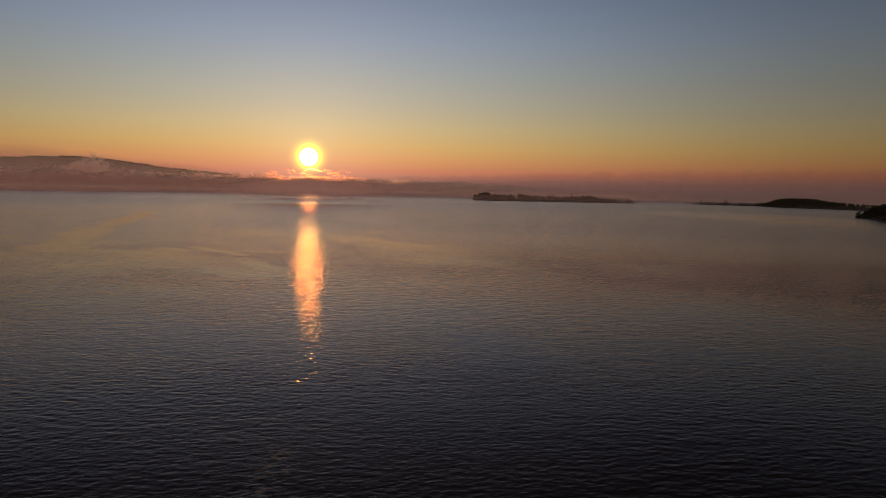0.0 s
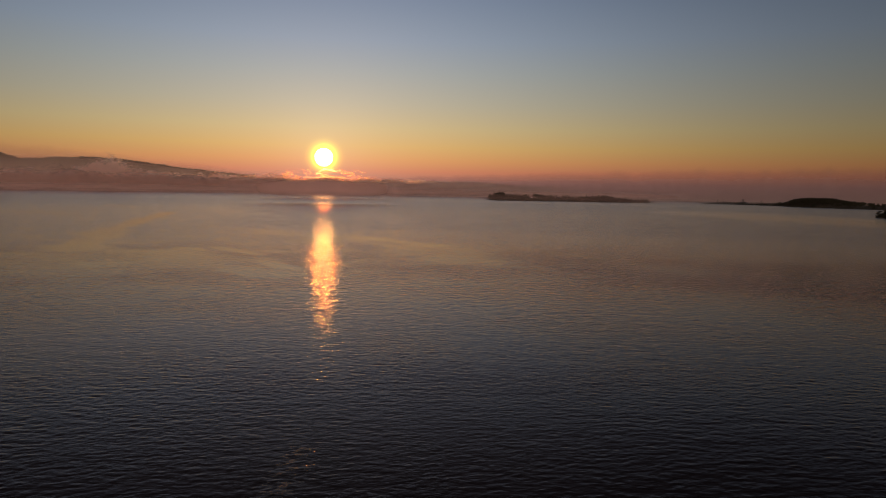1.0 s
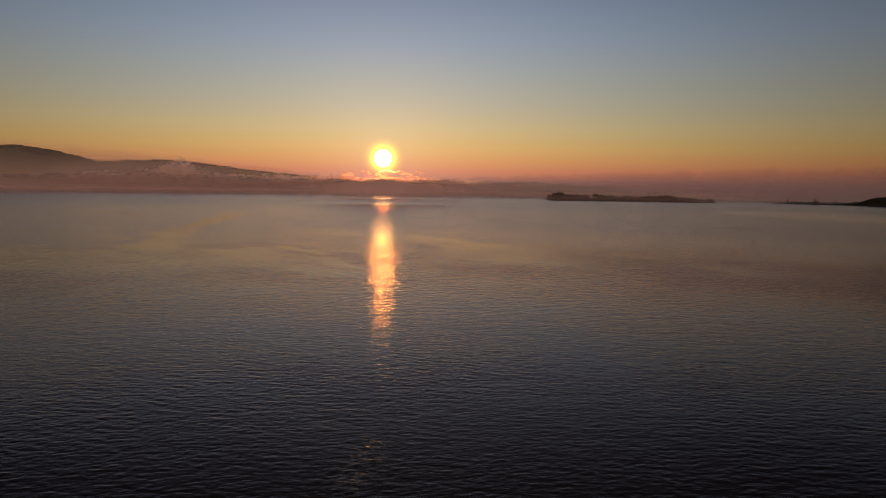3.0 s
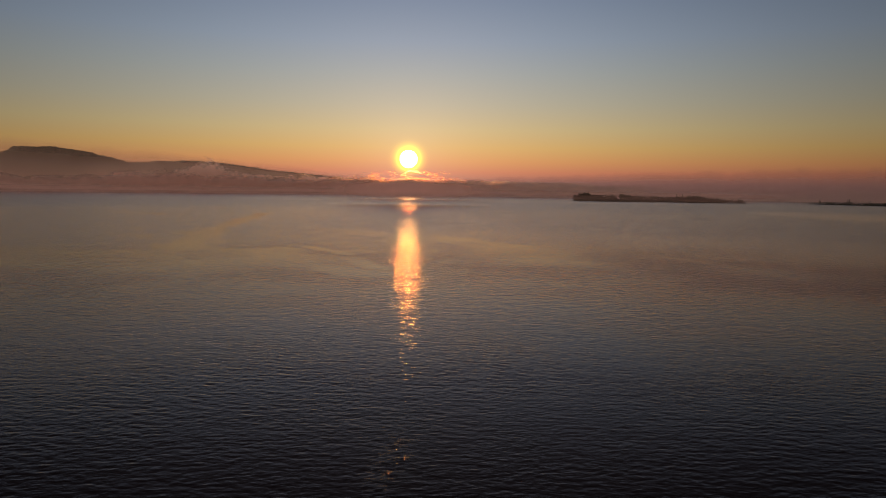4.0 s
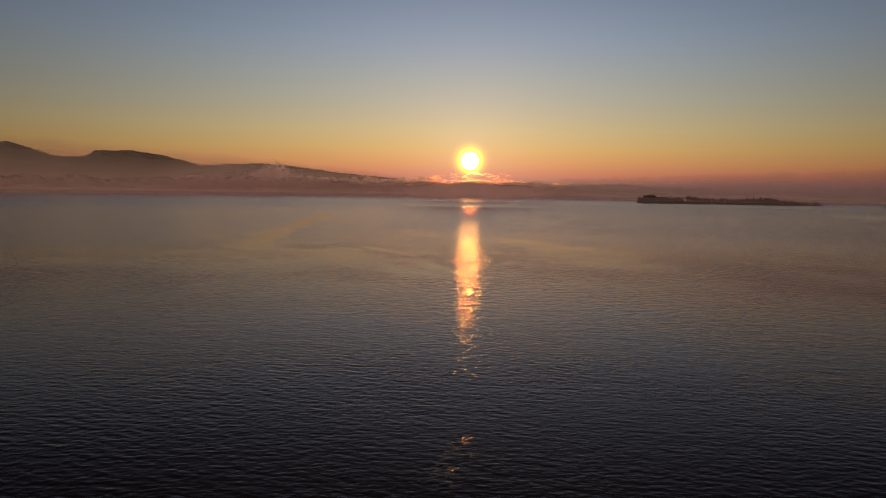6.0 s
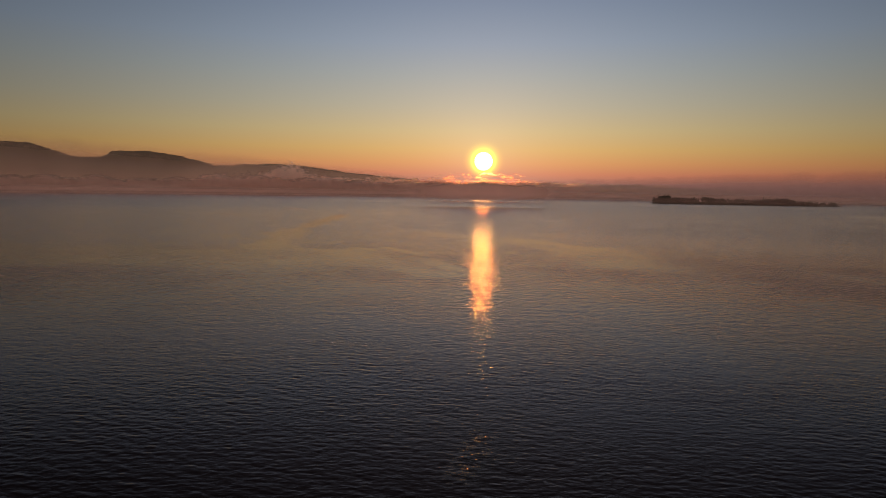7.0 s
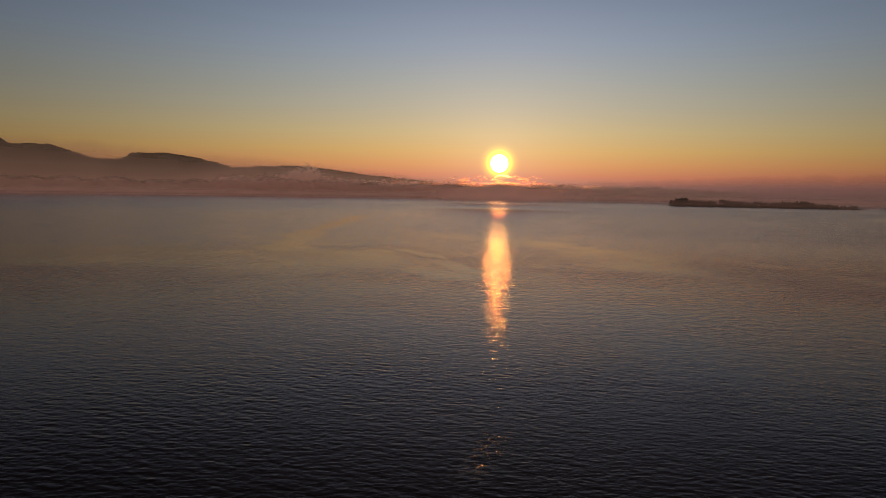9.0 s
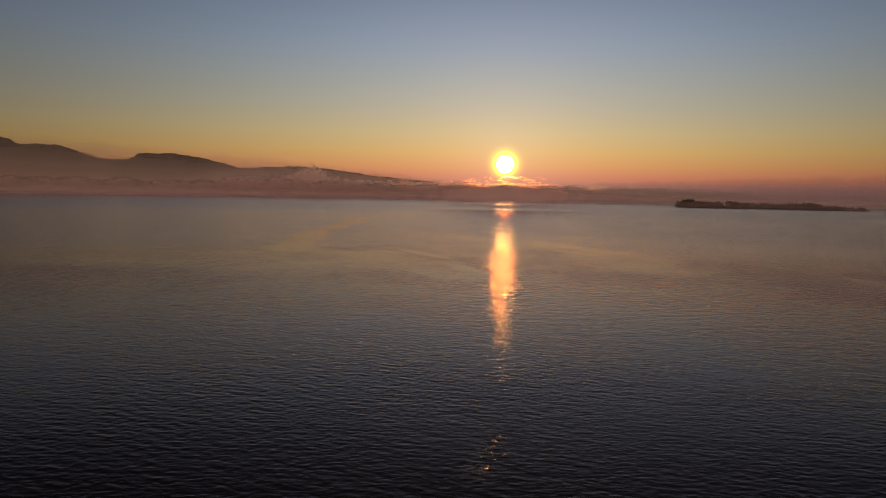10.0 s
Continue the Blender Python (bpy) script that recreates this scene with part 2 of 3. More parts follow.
def rough_material(name, c1, c2, scale, rough=0.9, bump=0.5, distance=0.3, fine=6.0):
    """A dull natural surface, mottled at two scales."""
    m, n, o = material(name)
    p = n.add("ShaderNodeTexCoord").outputs["Object"]
    broad = n.noise(p, scale, 4.0, 0.55)
    grain = n.noise(p, scale * fine, 5.0, 0.6)
    rnd = n.add("ShaderNodeObjectInfo").outputs["Random"]
    f = n.math("MULTIPLY_ADD", grain, 0.5, n.math("MULTIPLY", broad, 0.5))
    f = n.math("ADD", f, n.math("MULTIPLY", n.math("SUBTRACT", rnd, 0.5), 0.25))
    col = n.mix(n.step(f, 0.3, 0.7), (*c1, 1), (*c2, 1))
    s = n.add("ShaderNodeBsdfPrincipled")
    n.put(col, s.inputs["Base Color"])
    s.inputs["Roughness"].default_value = rough
    b = n.add("ShaderNodeBump")
    b.inputs["Strength"].default_value, b.inputs["Distance"].default_value = bump, distance
    n.put(grain, b.inputs["Height"])
    n.put(b.outputs[0], s.inputs["Normal"])
    n.put(s.outputs[0], o.inputs["Surface"])
    return m


def glow_material(name, colour, strength):
    m, n, o = material(name)
    e = n.add("ShaderNodeEmission")
    e.inputs["Color"].default_value, e.inputs["Strength"].default_value = (*colour, 1), strength
    # glowing gas: other light goes through it
    clear, both = n.add("ShaderNodeBsdfTransparent"), n.add("ShaderNodeAddShader")
    n.put(e.outputs[0], both.inputs[0])
    n.put(clear.outputs[0], both.inputs[1])
    n.put(both.outputs[0], o.inputs["Surface"])
    return m


WATER = water_material()
FOREST = rough_material("wooded_slope", (0.035, 0.045, 0.022), (0.09, 0.085, 0.05), 0.02, distance=6.0)
EARTH = rough_material("shore_earth", (0.035, 0.035, 0.022), (0.085, 0.075, 0.05), 0.15)
BARK = rough_material("bark", (0.05, 0.04, 0.03), (0.13, 0.10, 0.075), 1.5)
LEAVES = rough_material("leaves", (0.026, 0.032, 0.017), (0.050, 0.052, 0.028), 0.4)
NEEDLES = rough_material("dark_needles", (0.018, 0.026, 0.014), (0.036, 0.042, 0.022), 0.6)
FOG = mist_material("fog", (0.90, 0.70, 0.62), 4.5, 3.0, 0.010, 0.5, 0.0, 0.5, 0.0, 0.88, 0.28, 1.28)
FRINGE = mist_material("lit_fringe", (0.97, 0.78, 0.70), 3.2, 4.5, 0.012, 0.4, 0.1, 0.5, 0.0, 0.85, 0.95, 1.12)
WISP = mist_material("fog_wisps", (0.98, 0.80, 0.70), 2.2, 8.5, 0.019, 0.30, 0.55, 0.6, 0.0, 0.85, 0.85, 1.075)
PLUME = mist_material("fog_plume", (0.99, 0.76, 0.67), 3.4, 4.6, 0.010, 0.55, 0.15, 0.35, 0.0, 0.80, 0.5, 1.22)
RIDGE_AIR = mist_material("ridge_haze", (0.88, 0.66, 0.54), 6.0, 0.2, 0.0010, 0.3, 0.0, 0.2, 0.0, 0.92, 0.3, 1.3)
THIN = mist_material("thin_mist", (0.90, 0.66, 0.59), 2.6, 1.0, 0.004, 0.15, 0.0, 0.4, 0.45, 0.40)
# for the added sheets that keep the sun off the far water
GLITTER_SCREEN = mist_material("low_cloud", (0.90, 0.61, 0.54), 8.0, 3.5, 0.014, 0.3, 0.0, 0.3, 0.55, 0.78)
HAZE = mist_material("haze", (0.70, 0.58, 0.55), 0.95, 0.25, 0.0012, 0.2)
VEIL = mist_material("mountain_haze", (0.84, 0.66, 0.54), 1.1, 0.15, 0.0010, 0.3, 0.0, 0.12, 0.0, 0.80, 0.22, 1.35)


# ---- setting ----
def mesh_object(name, verts, faces, mat, smooth=True):
    me = bpy.data.meshes.new(name)
    me.from_pydata(verts, [], faces)
    me.materials.append(mat)
    if smooth:
        me.polygons.foreach_set("use_smooth", np.ones(len(me.polygons), dtype=bool))
    me.update()
    return new(name, me)


def lake():
    """One sheet to the horizon; near the drone its waves are shaped."""
    fine = np.radians(np.linspace(-49.0, 43.0, 860))
    rest = np.radians(np.linspace(43.0, 311.0, 80)[1:-1])
    az = np.concatenate([fine, rest])
    radii = [12.0, 24.0, 36.0, 46.0, 54.0]
    while radii[-1] < 230:
        radii.append(radii[-1] * 1.0032)
    while radii[-1] < 330:
        radii.append(radii[-1] * 1.0045)
    while radii[-1] < 600:
        radii.append(radii[-1] * 1.008)
    while radii[-1] < 4985:
        radii.append(min(radii[-1] * 1.06, 4985.0))
    r = np.array(radii)
    rr, aa = np.meshgrid(r, az, indexing="ij")
    x, y = -np.sin(aa) * rr, np.cos(aa) * rr
    rng = np.random.RandomState(7)
    z = np.zeros_like(x)
    for i in range(90):
        length = 0.75 * (3.8 / 0.75) ** rng.rand()
        turn = rng.normal(0.04, 0.52)
        k = 2 * math.pi / length
        slope = 0.0098 * math.exp(-((math.log(length / 1.15)) ** 2) / 0.6)
        phase = k * (x * math.sin(turn) + y * math.cos(turn)) + rng.rand() * 6.28
        z += slope / k * np.sin(phase)
    swell = np.zeros_like(x)
    for i in range(18):
        length = 3.4 * (8.5 / 3.4) ** rng.rand()
        turn = rng.normal(0.05, 0.5)
        k = 2 * math.pi / length
        swell += 0.0016 / k * np.sin(k * (x * math.sin(turn) + y * math.cos(turn)) + rng.rand() * 6.28)
    gust = 0.85 + 0.25 * np.sin(x * 0.05 + 1.3 * np.sin(y * 0.031)) * np.sin(y * 0.043 + 0.7)
    fade = np.clip((rr - 46) / 10, 0, 1) * np.clip((430 - rr) / 220, 0, 1)
    inside = (aa >= fine[0] + 0.01) & (aa <= fine[-1] - 0.01)
    z = (z * fade + swell * np.clip((rr - 46) / 10, 0, 1) * np.clip((590 - rr) / 280, 0, 1)) * gust * inside
    nr, na = x.shape
    verts = np.stack([x.ravel(), y.ravel(), z.ravel()], axis=1)
    i, j = np.meshgrid(np.arange(nr - 1), np.arange(na), indexing="ij")
    k = (j + 1) % na
    quads = np.stack([i * na + j, (i + 1) * na + j, (i + 1) * na + k, i * na + k], axis=-1).reshape(-1, 4)
    me = bpy.data.meshes.new("water")
    centre = len(verts)
    me.vertices.add(centre + 1)
    me.vertices.foreach_set("co", np.concatenate([verts, [[0, 0, 0]]]).astype(np.float32).ravel())
    tris = np.stack([np.full(na, centre), (np.arange(na) + 1) % na, np.arange(na)], axis=1)
    tris = tris[:, ::-1]
    loops = np.concatenate([quads.ravel(), tris.ravel()]).astype(np.int32)
    me.loops.add(len(loops))
    me.loops.foreach_set("vertex_index", loops)
    starts = np.concatenate([np.arange(len(quads)) * 4, len(quads) * 4 + np.arange(na) * 3]).astype(np.int32)
    me.polygons.add(len(starts))
    me.polygons.foreach_set("loop_start", starts)
    me.update(calc_edges=True)
    me.validate()
    me.polygons.foreach_set("use_smooth", np.ones(len(me.polygons), dtype=bool))
    me.materials.append(WATER)
    ob = new("water", me)
    return tagged(ob, "dark rippled lake water with pale smooth slicks and sun glitter", "lake", kind="structure")


lake()


def fbm(x, y, scale, octaves=4):
    return noise.fractal(Vector((x * scale, y * scale, 0.37)), 0.6, 2.1, octaves)


def profile(points, a):
    """A smooth line through a few (place, height) pairs."""
    if a <= points[0][0]:
        return points[0][1]
    for (a0, h0), (a1, h1) in zip(points, points[1:]):
        if a <= a1:
            u = (a - a0) / (a1 - a0)
            u = u * 0.55 + (u * u * (3 - 2 * u)) * 0.45
            return h0 + (h1 - h0) * u
    return points[-1][1]


def mountain(ridge, foot, crest, behind, seed, label):
    """A range of hills: slopes with spurs from the foot up to the crest, and the far side. Ridge: degrees and degrees up, as seen from the lake."""
    a0, a1 = ridge[0][0], ridge[-1][0]
    na, nr = int((a1 - a0) / 0.11), 26
    verts, faces = [], []
    for i in range(na + 1):
        a = a0 + (a1 - a0) * i / na
        top = math.tan(radians(profile(ridge, a))) * crest + HEIGHT
        for j in range(nr + 1):
            u = j / nr
            if u <= 0.75:
                s = u / 0.75
                r = foot + (crest - foot) * s
                spur = fbm(a * 0.9 + seed, s * 2.0, 1.0) * 0.22 * math.sin(s * math.pi)
                h = top * (s ** 0.8 + spur)
                h += fbm(a * 6 + seed, s * 9, 1.0) * 4.0 * s
            else:
                s = (u - 0.75) / 0.25
                r = crest + (behind - crest) * s
                h = top * (1 - s) ** 0.7
            verts.append(spot(a, r, h - 4 * (j == 0 or j == nr)))
    for i in range(na):
        for j in range(nr):
            p = i * (nr + 1) + j
            faces.append((p, p + 1, p + nr + 2, p + nr + 1))
    return tagged(mesh_object("mountain", verts, faces, FOREST), label, "mountain")


mountain([(19, 0.2), (21.0, 1.2), (22.3, 1.9), (23.3, 2.18), (24.4, 2.47), (25.9, 2.70), (26.8, 2.82), (28.2, 2.80), (29.3, 2.72), (30.1, 2.22), (31.9, 2.2), (34, 1.6), (38, 0.5)],
         4000, 4420, 4640, 3.0, "dark wooded hill with a flat top rising out of haze")
mountain([(29, 0.3), (30.5, 1.4), (31.9, 2.2), (32.9, 2.52), (33.7, 2.83), (34.6, 3.11), (35.8, 3.15), (37.1, 3.04), (37.7, 3.35), (39, 3.8), (42, 4.2), (48, 3.6), (56, 1.5)],
         3950, 4300, 4560, 11.0, "dark wooded mountain with rounded shoulders above the haze")
FAR_RIDGE = [(-3.0, -0.3), (0.0, 0.2), (3.0, 0.6), (5.0, 0.85), (6.7, 1.05), (8.6, 1.2), (11.5, 1.49), (12.5, 1.65), (14.3, 1.84), (16.2, 2.0), (17.1, 2.08), (19.5, 1.94), (21.3, 1.84), (24, 1.6), (28, 1.2)]
mountain(FAR_RIDGE, 4250, 4680, 4880, 23.0, "long low far ridge fading into morning haze")


def mist(name, az0, az1, r, depth, top, mat, label, bulge=0.0, seed=0.0, ragged=0.15, back=0.12, shade=0.45, taper=0.07, most=1.0):
    """A bank of fog lying on the lake: a rounded, lumpy ridge between two headings. top: heights in metres by heading."""
    n, m = int(abs(az1 - az0) / 0.12), 22
    verts, faces, rise, ends = [], [], [], []
    for i in range(n + 1):
        u = i / n
        a = az0 + (az1 - az0) * u
        h = profile(top, a) * (1 + ragged * fbm(a * 0.6 + seed, 3.1, 1.0, 2))
        for j in range(m + 1):
            w = j / m
            c = math.sin(w * math.pi)
            lift = c ** 0.8
            dr = -math.cos(w * math.pi) * depth * 0.5
            lump = fbm(a * 0.8 + seed, w * 3 + 9, 1.0, 2) * bulge * c
            verts.append(spot(a, r + dr - lump, 0.1 + h * lift))
            rise.append(lift)
            e = min(u, 1 - u) / taper
            ends.append(most * min(1.0, e) ** 1.2 * (1.0 if w <= 0.5 else back + (1 - lift) * shade))
    for i in range(n):
        for j in range(m if back + shade > 0 else m // 2):
            p = i * (m + 1) + j
            faces.append((p, p + 1, p + m + 2, p + m + 1))
    ob = mesh_object(name, verts, faces, mat)
    for key, values in (("rise", rise), ("ends", ends)):
        ob.data.attributes.new(key, "FLOAT", "POINT").data.foreach_set("value", values)
    return tagged(ob, label, "fog", kind="stuff")


mist("mountain_haze", 62, -3, 3800, 120, [(2, 70), (6, 120), (10, 160), (20, 225), (34, 290), (62, 330)], VEIL, "warm brown haze hanging before the mountains", 0, 1.0, 0.04, 0.0, 0.0)
mist("fog_bank", 52, -22, 3540, 120, [(-22, 60), (-12, 78), (-6, 84), (0, 84), (6, 80), (9, 78), (13, 95), (20, 100), (26, 80), (52, 70)], FOG, "low bank of mauve fog lying on the lake", 20, 2.0, 0.12, 0.0, 0.0, 0.07, 0.985)
mist("ridge_haze", 26, -2.5, 4000, 80, [(a, (HEIGHT + math.tan(radians(h)) * 4000) * 1.06) for a, h in FAR_RIDGE], RIDGE_AIR, "thin brown haze before the far ridge", 0, 3.0, 0.0, 0.0, 0.0, 0.05, 0.42)
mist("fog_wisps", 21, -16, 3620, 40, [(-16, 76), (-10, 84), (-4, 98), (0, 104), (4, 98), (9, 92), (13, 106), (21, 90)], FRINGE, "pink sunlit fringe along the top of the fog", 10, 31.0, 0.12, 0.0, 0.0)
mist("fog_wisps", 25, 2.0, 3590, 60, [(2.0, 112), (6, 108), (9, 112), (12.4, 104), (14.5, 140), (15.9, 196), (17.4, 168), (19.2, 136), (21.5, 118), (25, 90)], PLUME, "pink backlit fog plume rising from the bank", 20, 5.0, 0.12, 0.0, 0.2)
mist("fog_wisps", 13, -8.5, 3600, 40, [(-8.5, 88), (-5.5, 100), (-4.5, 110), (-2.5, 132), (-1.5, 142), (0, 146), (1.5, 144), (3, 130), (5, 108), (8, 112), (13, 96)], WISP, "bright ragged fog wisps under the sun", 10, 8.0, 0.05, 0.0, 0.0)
mist("haze_bank", 4, -64, 3300, 200, [(-64, 165), (-44, 160), (-30, 150), (-18, 125), (-8, 105), (4, 70)], HAZE, "dusky red haze lying over the lake", 10, 13.0, 0.10, 0.0, 0.0)

for r, tall, most in [(1750, 31, 0.26), (2750, 44, 0.60)]:
    mist("thin_mist", 60, -33, r, 40, [(-33, tall), (60, tall)], THIN, "thin warm mist lying low over the lake", 0, 17.0 + r * 0.01, 0.05, 0.0, 0.0, 0.07, most)
# two added fog sheets, placed to block the sun's reflection beyond about 460 m
mist("low_cloud", 8, -8, 1400, 60, [(-8, 40), (-3, 49), (0, 51), (3, 49), (8, 40)], GLITTER_SCREEN, "added dusky red fog sheet cutting off the sun glitter", 0, 23.0, 0.04, 0.0, 0.0, 0.42, 0.99)
mist("low_cloud", 8, -8, 2100, 60, [(-8, 40), (0, 50), (8, 40)], GLITTER_SCREEN, "added dusky red fog sheet dimming the far sun glitter", 0, 27.0, 0.06, 0.0, 0.0, 0.42, 0.96)


# ---- the sun ----
SUN_FAR = 4780.0


def sun_ball():
    bm = bmesh.new()
    bmesh.ops.create_icosphere(bm, subdivisions=4, radius=SUN_FAR * 0.0131)
    me = bpy.data.meshes.new("sun")
    bm.to_mesh(me)
    bm.free()
    me.materials.append(glow_material("sun_fire", (1.0, 0.45, 0.13), 8.0))
    ob = new("sun", me)
    ob.location = SUN_WAY * SUN_FAR + Vector((0, 0, HEIGHT))
    return tagged(ob, "glowing white morning sun low over the fog", "sun")


sun_ball()


# ---- land ----
def land(name, axis, width, heights, label, seed):
    """A low piece of shore: rounded ground along an axis, with a stony edge. axis: places; width and heights: one for each."""
    verts, faces = [], []
    steps, m = 14, 16
    line = []
    for k in range(len(axis) - 1):
        for s in range(steps):
            u = s / steps
            line.append((Vector(axis[k]).lerp(Vector(axis[k + 1]), u), width[k] + (width[k + 1] - width[k]) * u, heights[k] + (heights[k + 1] - heights[k]) * u))
    line.append((Vector(axis[-1]), width[-1], heights[-1]))
    for i, (p, w, h) in enumerate(line):
        d = (line[min(i + 1, len(line) - 1)][0] - line[max(i - 1, 0)][0]).normalized()
        side = Vector((-d.y, d.x))
        for j in range(m + 1):
            v = -1 + 2 * j / m
            edge = w * (1 + 0.25 * fbm(p.x * 0.02 + seed, p.y * 0.02 + (v > 0) * 7, 1.0))
            q = p + side * v * edge
            z = h * (1 - abs(v) ** 3) + 0.8 * fbm(q.x * 0.06, q.y * 0.06 + seed, 1.0) * (1 - abs(v))
            verts.append((q.x, q.y, z if 0 < j < m else -1.5))
    for i in range(len(line) - 1):
        for j in range(m):
            p = i * (m + 1) + j
            faces.append((p, p + m + 1, p + m + 2, p + 1))
    n = len(line) - 1
    faces.append(tuple(range(m + 1)))
    faces.append(tuple(n * (m + 1) + j for j in range(m, -1, -1)))
    ob = mesh_object(name, verts, faces, EARTH)
    return tagged(ob, label, "land", kind="structure"), line


def part(name, bm, mat, parent, label=""):
    me = bpy.data.meshes.new(name)
    bm.to_mesh(me)
    bm.free()
    me.materials.append(mat)
    ob = new(name, me)
    ob.parent = parent
    return tagged(ob, label) if label else ob


def limb(bm, a, b, r0, r1, sides=6):
    d = (b - a).normalized()
    t = d.orthogonal().normalized()
    s = d.cross(t)
    rings = []
    for c, r in ((a, r0), (b, r1)):
        rings.append([bm.verts.new(c + (t * math.cos(2 * math.pi * k / sides) + s * math.sin(2 * math.pi * k / sides)) * r) for k in range(sides)])
    for k in range(sides):
        bm.faces.new((rings[0][k], rings[0][(k + 1) % sides], rings[1][(k + 1) % sides], rings[1][k]))
    bm.faces.new(rings[1])


def clump(bm, c, r, rng):
    """A tuft of leaves: an uneven eight-sided lump."""
    ends = []
    for d in ((1, 0, 0), (-1, 0, 0), (0, 1, 0), (0, -1, 0), (0, 0, 1), (0, 0, -1)):
        v = Vector(d) + Vector((rng.uniform(-.4, .4), rng.uniform(-.4, .4), rng.uniform(-.4, .4)))
        ends.append(bm.verts.new(c + v * r * rng.uniform(0.6, 1.25)))
    for a, b, k in ((0, 2, 4), (2, 1, 4), (1, 3, 4), (3, 0, 4), (2, 0, 5), (1, 2, 5), (3, 1, 5), (0, 3, 5)):
        bm.faces.new((ends[a], ends[b], ends[k]))


def tree(kind, height, seed, label, group):
    """A tree on its base: trunk with limbs, and a crown of many tufts."""
    rng = random.Random(seed)
    root = tagged(new("tree"), label, "tree", group)
    wood, crown = bmesh.new(), bmesh.new()
    lean = Vector((rng.uniform(-.05, .05), rng.uniform(-.05, .05), 1))
    limb(wood, Vector((0, 0, -0.6)), lean * height * 0.45, height * 0.030, height * 0.017)
    limb(wood, lean * height * 0.45, lean * height * 0.85, height * 0.017, height * 0.006)
    if kind == "broad":
        lobes = []
        for k in range(rng.randint(7, 10)):
            a, h = rng.uniform(0, 6.28), rng.uniform(0.32, 0.88)
            out_r = height * rng.uniform(0.08, 0.27) * (1.15 - abs(h - 0.55))
            c = Vector((math.cos(a) * out_r, math.sin(a) * out_r, height * h))
            lobes.append((c, height * rng.uniform(0.11, 0.19)))
            limb(wood, lean * height * max(0.2, h - 0.25), c, height * 0.010, height * 0.004, 5)
        for c, r in lobes:
            for k in range(22):
                d = Vector((rng.gauss(0, 1), rng.gauss(0, 1), rng.gauss(0, 0.8))).normalized() * r * rng.uniform(0.5, 1.05)
                clump(crown, c + d, height * rng.uniform(0.028, 0.055), rng)
    elif kind == "column":
        for k in range(150):
            h = rng.uniform(0.08, 1.0)
            w = height * 0.095 * math.sin(min(1, h * 1.15 + 0.18) * math.pi) ** 0.6 + 0.15
            a = rng.uniform(0, 6.28)
            clump(crown, Vector((math.cos(a) * w * rng.uniform(.3, 1), math.sin(a) * w * rng.uniform(.3, 1), h * height)), height * rng.uniform(0.02, 0.042), rng)
    else:
        for k in range(190):
            h = rng.uniform(0.12, 1.0)
            w = height * 0.21 * (1 - h) ** 0.8 * (0.75 + 0.25 * math.sin(h * 40)) + 0.1
            a = rng.uniform(0, 6.28)
            clump(crown, Vector((math.cos(a) * w * rng.uniform(.25, 1), math.sin(a) * w * rng.uniform(.25, 1), h * height)), height * rng.uniform(0.022, 0.045), rng)
    part("trunk", wood, BARK, root)
    part("crown", crown, NEEDLES if kind != "broad" else LEAVES, root)
    return root


def bush(seed, label, group):
    rng = random.Random(seed)
    bm = bmesh.new()
    for k in range(60):
        a, r = rng.uniform(0, 6.28), rng.uniform(0, 2.4)
        clump(bm, Vector((math.cos(a) * r, math.sin(a) * r, rng.uniform(-0.2, 2.6) * (1 - r / 4))), rng.uniform(0.35, 0.8), rng)
    me = bpy.data.meshes.new("bush")
    bm.to_mesh(me)
    bm.free()
    me.materials.append(LEAVES)
    return tagged(new("bush", me), label, "bush", group)


def grove(kinds, line, spread, group, wide=1.0, joined="", uneven=1.0):
    """Trees along a shore. kinds: the tree models; spread: (from, to, number, height low, height high, widest offset)."""
    rng = random.Random(len(group) * 7 + len(line))
    used = set()
    piles = []
    for u0, u1, count, lo, hi, off in spread:
        for k in range(count):
            u = u0 + (u1 - u0) * (k + rng.uniform(0.1, 0.9)) / count
            p, w, h = line[min(len(line) - 1, int(u * (len(line) - 1)))]
            q = line[min(len(line) - 1, int(u * (len(line) - 1)) + 1)][0]
            d = (q - p)
            d = d.normalized() if d.length > 0 else Vector((1, 0))
            v = rng.uniform(-off, off)
            place = p + d * rng.uniform(-4, 4) + Vector((-d.y, d.x)) * v * w
            model, tall = kinds[rng.randrange(len(kinds))]
            s = (lo + (hi - lo) * rng.random() ** uneven) / tall
            m = pose(place.x, place.y, h * (1 - abs(v) ** 3) - 0.4, 0, 0, rng.uniform(0, 360)) @ Matrix.Diagonal((s * wide * rng.uniform(0.9, 1.25), s * wide * rng.uniform(0.9, 1.25), s, 1))
            if joined:
                piles.append((model, m))
            elif model not in used:
                used.add(model)
                model.matrix_basis = m
            else:
                ob = copy_thing(model, Matrix.Identity(4))
                ob.matrix_basis = m
    if joined:
        pile_up(piles, group, joined)


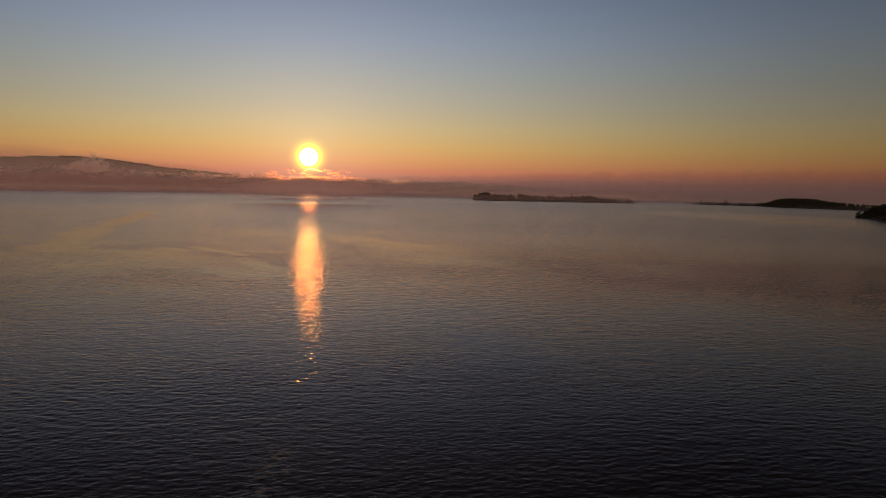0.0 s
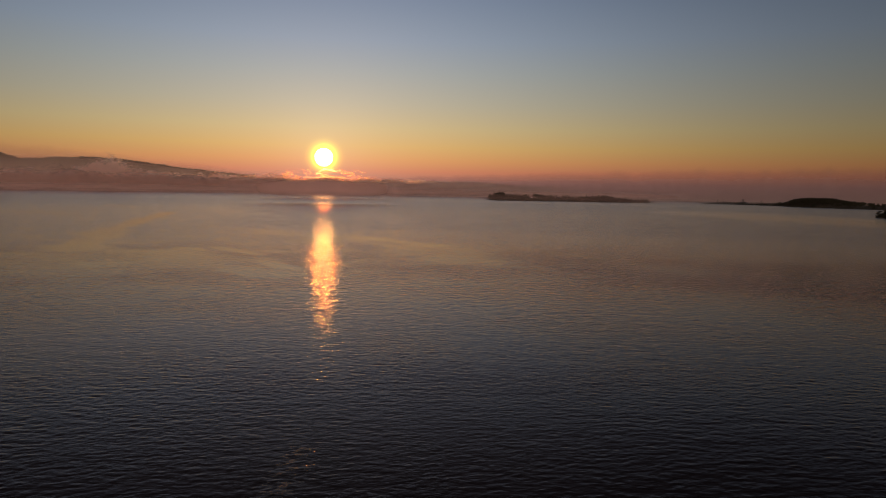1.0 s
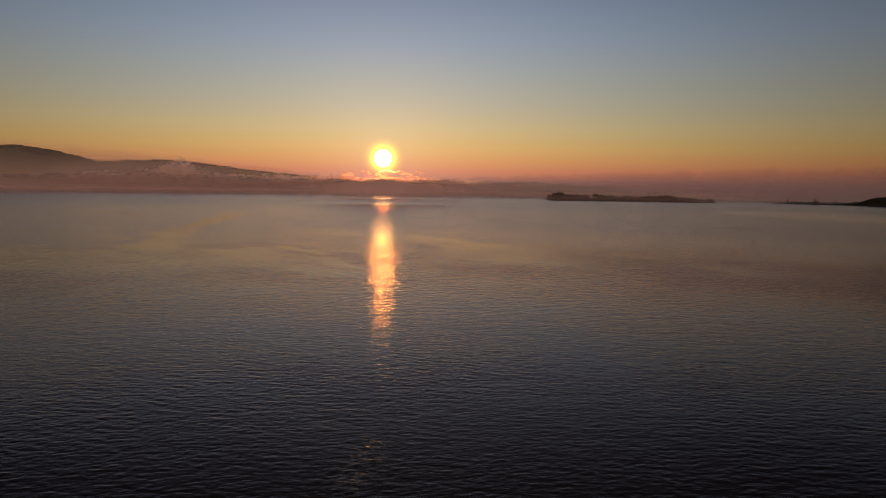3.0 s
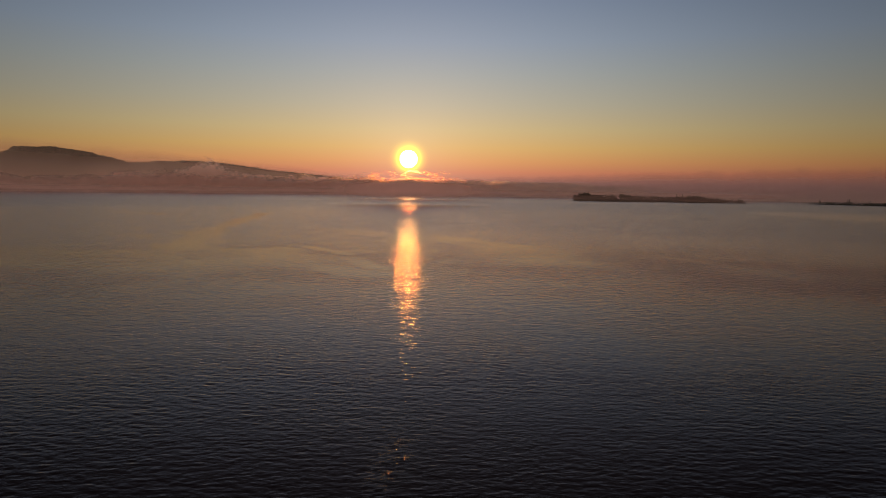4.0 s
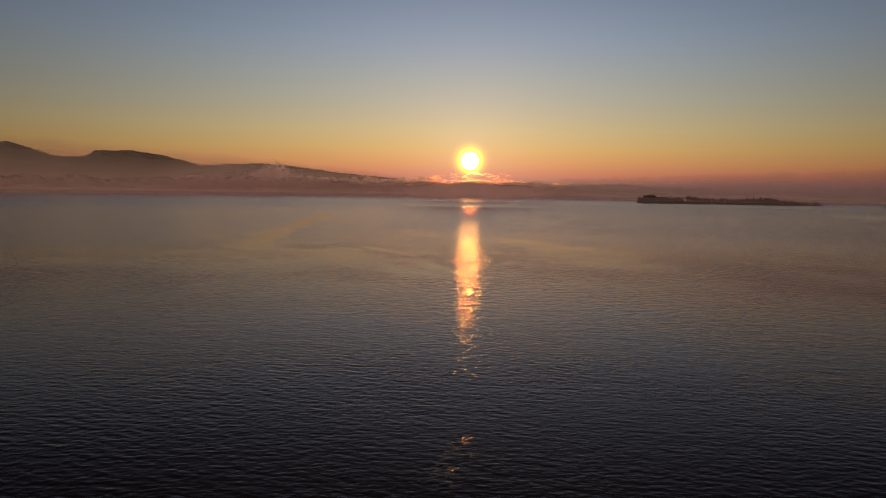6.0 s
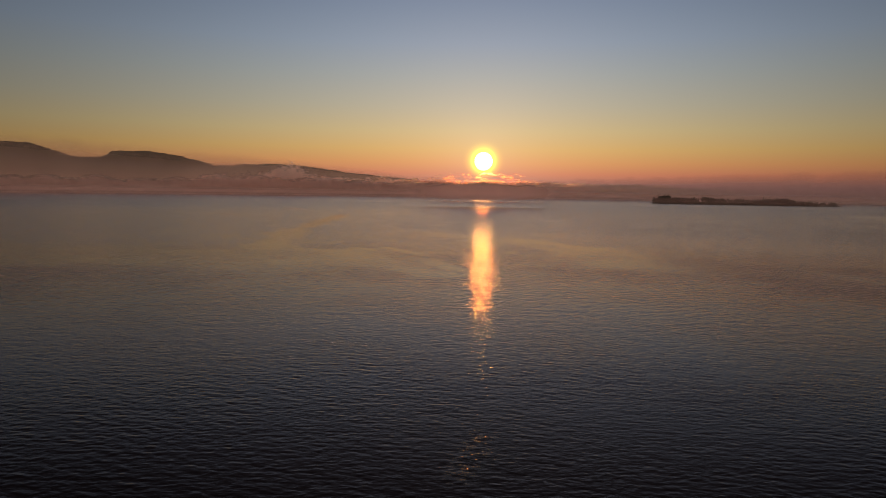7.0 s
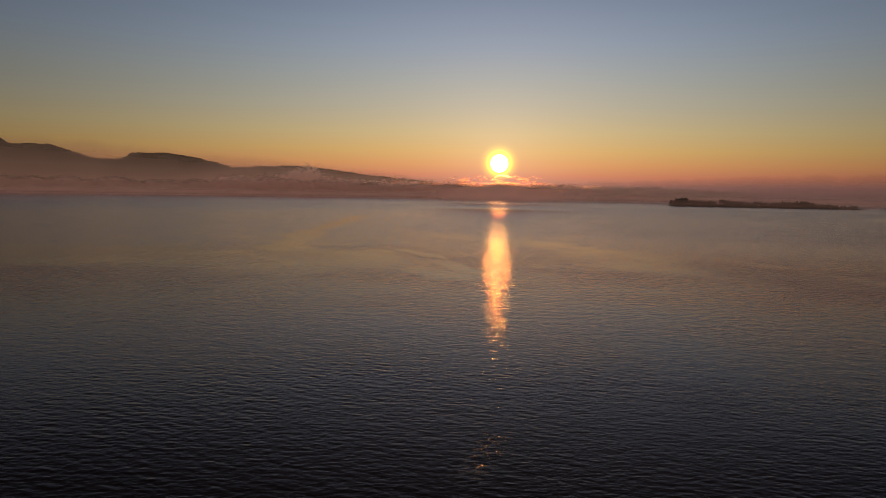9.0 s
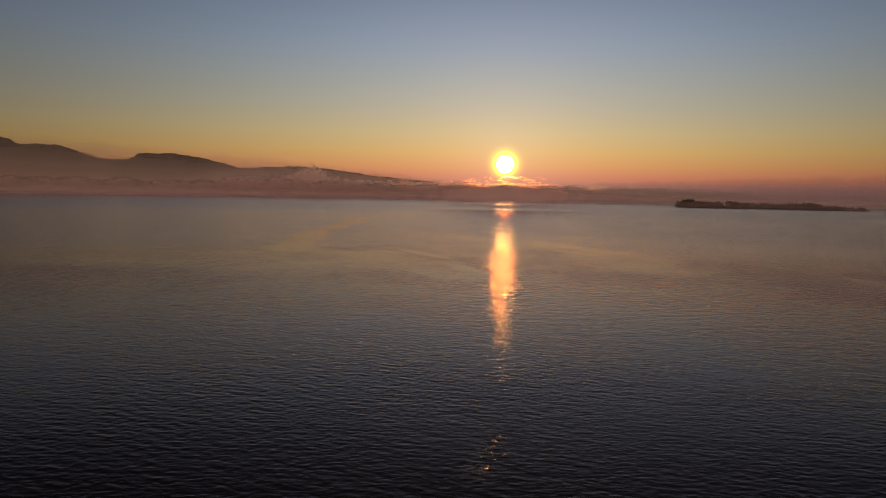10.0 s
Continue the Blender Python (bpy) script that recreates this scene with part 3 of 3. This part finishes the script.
def pile_up(piles, name, label):
    """Far woods as one mesh, out of the models, which go."""
    verts, faces, mats, at = [], [], [], 0
    for model, m in piles:
        for o in (model, *model.children):
            if o.data is None:
                continue
            co = np.empty(len(o.data.vertices) * 3, dtype=np.float32)
            o.data.vertices.foreach_get("co", co)
            co = co.reshape(-1, 3) @ np.array(m.to_3x3()).T + np.array(m.translation)
            verts.append(co)
            faces.extend([[v + at for v in f.vertices] for f in o.data.polygons])
            mats.extend([1 if o.name.startswith("trunk") else 0] * len(o.data.polygons))
            at += len(co)
    ob = mesh_object(name, np.concatenate(verts).tolist(), faces, LEAVES, False)
    ob.data.materials.append(BARK)
    ob.data.polygons.foreach_set("material_index", mats)
    tagged(ob, label, "wood", kind="stuff")
    for model in {model for model, m in piles}:
        for o in (*model.children, model):
            bpy.data.objects.remove(o)


def models(group, seed, mix):
    words = {"broad": "dark leafy broad-crowned tree in silhouette", "column": "dark slender columnar tree in silhouette", "fir": "dark pointed conifer in silhouette", "bush": "dark low bush at the water's edge"}
    made = []
    for i, kind in enumerate(mix):
        if kind == "bush":
            made.append((bush(seed + i, words[kind], group), 3.0))
        else:
            made.append((tree(kind, 16.0, seed + i, words[kind], group), 16.0))
    return made


island, island_line = land("island", [(556, 2255), (604, 2190), (720, 2165), (870, 2135), (980, 2098), (1046, 2058)], [14, 42, 40, 36, 26, 10], [1.5, 5.0, 4.5, 4.0, 2.5, 1.0], "long low wooded island with a dark shoreline", 1.0)
grove(models("trees on the island", 40, ["broad", "broad", "broad", "broad", "fir"]), island_line,
      [(0.035, 0.08, 16, 13, 20, 0.8), (0.08, 0.14, 22, 15, 24, 0.8), (0.14, 0.33, 56, 10, 17.5, 0.85), (0.33, 0.365, 6, 7, 11, 0.85), (0.37, 0.41, 16, 13, 21, 0.85), (0.41, 0.64, 56, 9.5, 16.5, 0.85), (0.64, 0.73, 28, 12, 20, 0.85), (0.73, 0.82, 22, 9, 15, 0.8), (0.83, 0.86, 6, 8, 13, 0.6), (0.885, 0.91, 6, 8, 13, 0.6), (0.94, 0.99, 10, 8, 14, 0.6)], "trees on the island", 1.3, "", 1.2)
grove(models("tall trees on the island", 70, ["column"]), island_line, [(0.10, 0.18, 4, 22, 26, 0.5), (0.22, 0.56, 7, 14, 18, 0.5), (0.595, 0.63, 3, 19, 23, 0.4), (0.68, 0.80, 3, 15, 19, 0.5)], "tall trees on the island")
grove(models("bushes on the island", 80, ["bush", "bush"]), island_line, [(0.02, 0.34, 60, 4, 8, 0.95), (0.34, 0.86, 80, 4, 7.5, 0.95), (0.94, 1.0, 8, 3, 5, 0.9)], "bushes on the island", 1.6)

head_land, head_line = land("headland", [(1262, 2108), (1300, 2010), (1345, 1920), (1385, 1835), (1393, 1765), (1395, 1700), (1398, 1640), (1400, 1560), (1395, 1400), (1380, 1200)], [4, 9, 11, 40, 65, 75, 72, 70, 60, 60], [1.2, 2.0, 2.2, 5.0, 17.5, 17.5, 11.0, 7.5, 4.5, 4.0], "low wooded headland running out into a thin spit", 4.0)
grove(models("woodland", 90, ["broad", "broad", "broad", "fir"]), head_line,
      [(0.30, 0.38, 44, 6, 10, 0.92), (0.38, 0.68, 230, 8, 11, 0.92), (0.68, 1.0, 130, 7, 11, 0.92)], "woodland", 1.6, "dense dark woodland covering the low headland hill")
grove(models("trees on the spit", 100, ["broad", "broad"]), head_line, [(0.07, 0.31, 20, 5, 9, 0.6)], "trees on the spit", 1.3)
grove(models("tall trees on the spit", 110, ["column", "column"]), head_line, [(0.068, 0.078, 2, 12, 14, 0.3), (0.163, 0.173, 2, 14, 17, 0.3), (0.225, 0.24, 2, 10, 13, 0.3)], "tall trees on the spit", 1.5)
grove(models("bushes on the spit", 120, ["bush", "bush"]), head_line, [(0.03, 0.33, 44, 2.5, 4, 0.8), (0.33, 1.0, 60, 4, 6, 0.97)], "bushes on the spit", 1.5)

near_land, near_line = land("point", [(838, 902), (850, 840), (835, 760), (800, 680), (780, 580)], [12, 50, 75, 85, 90], [3.0, 6.0, 8.0, 8.0, 8.0], "dark wooded point of land close to the water", 8.0)
grove(models("woodland", 130, ["broad", "broad", "broad", "fir"]), near_line, [(0.02, 0.10, 8, 8, 11, 0.8), (0.08, 0.3, 30, 13, 17, 0.85), (0.3, 1.0, 76, 14, 19, 0.9)], "woodland", 1.5, "dark dense trees covering the wooded point")
grove(models("bushes on the point", 140, ["bush", "bush"]), near_line, [(0.0, 1.0, 120, 4, 6, 0.98)], "bushes on the point", 1.7)
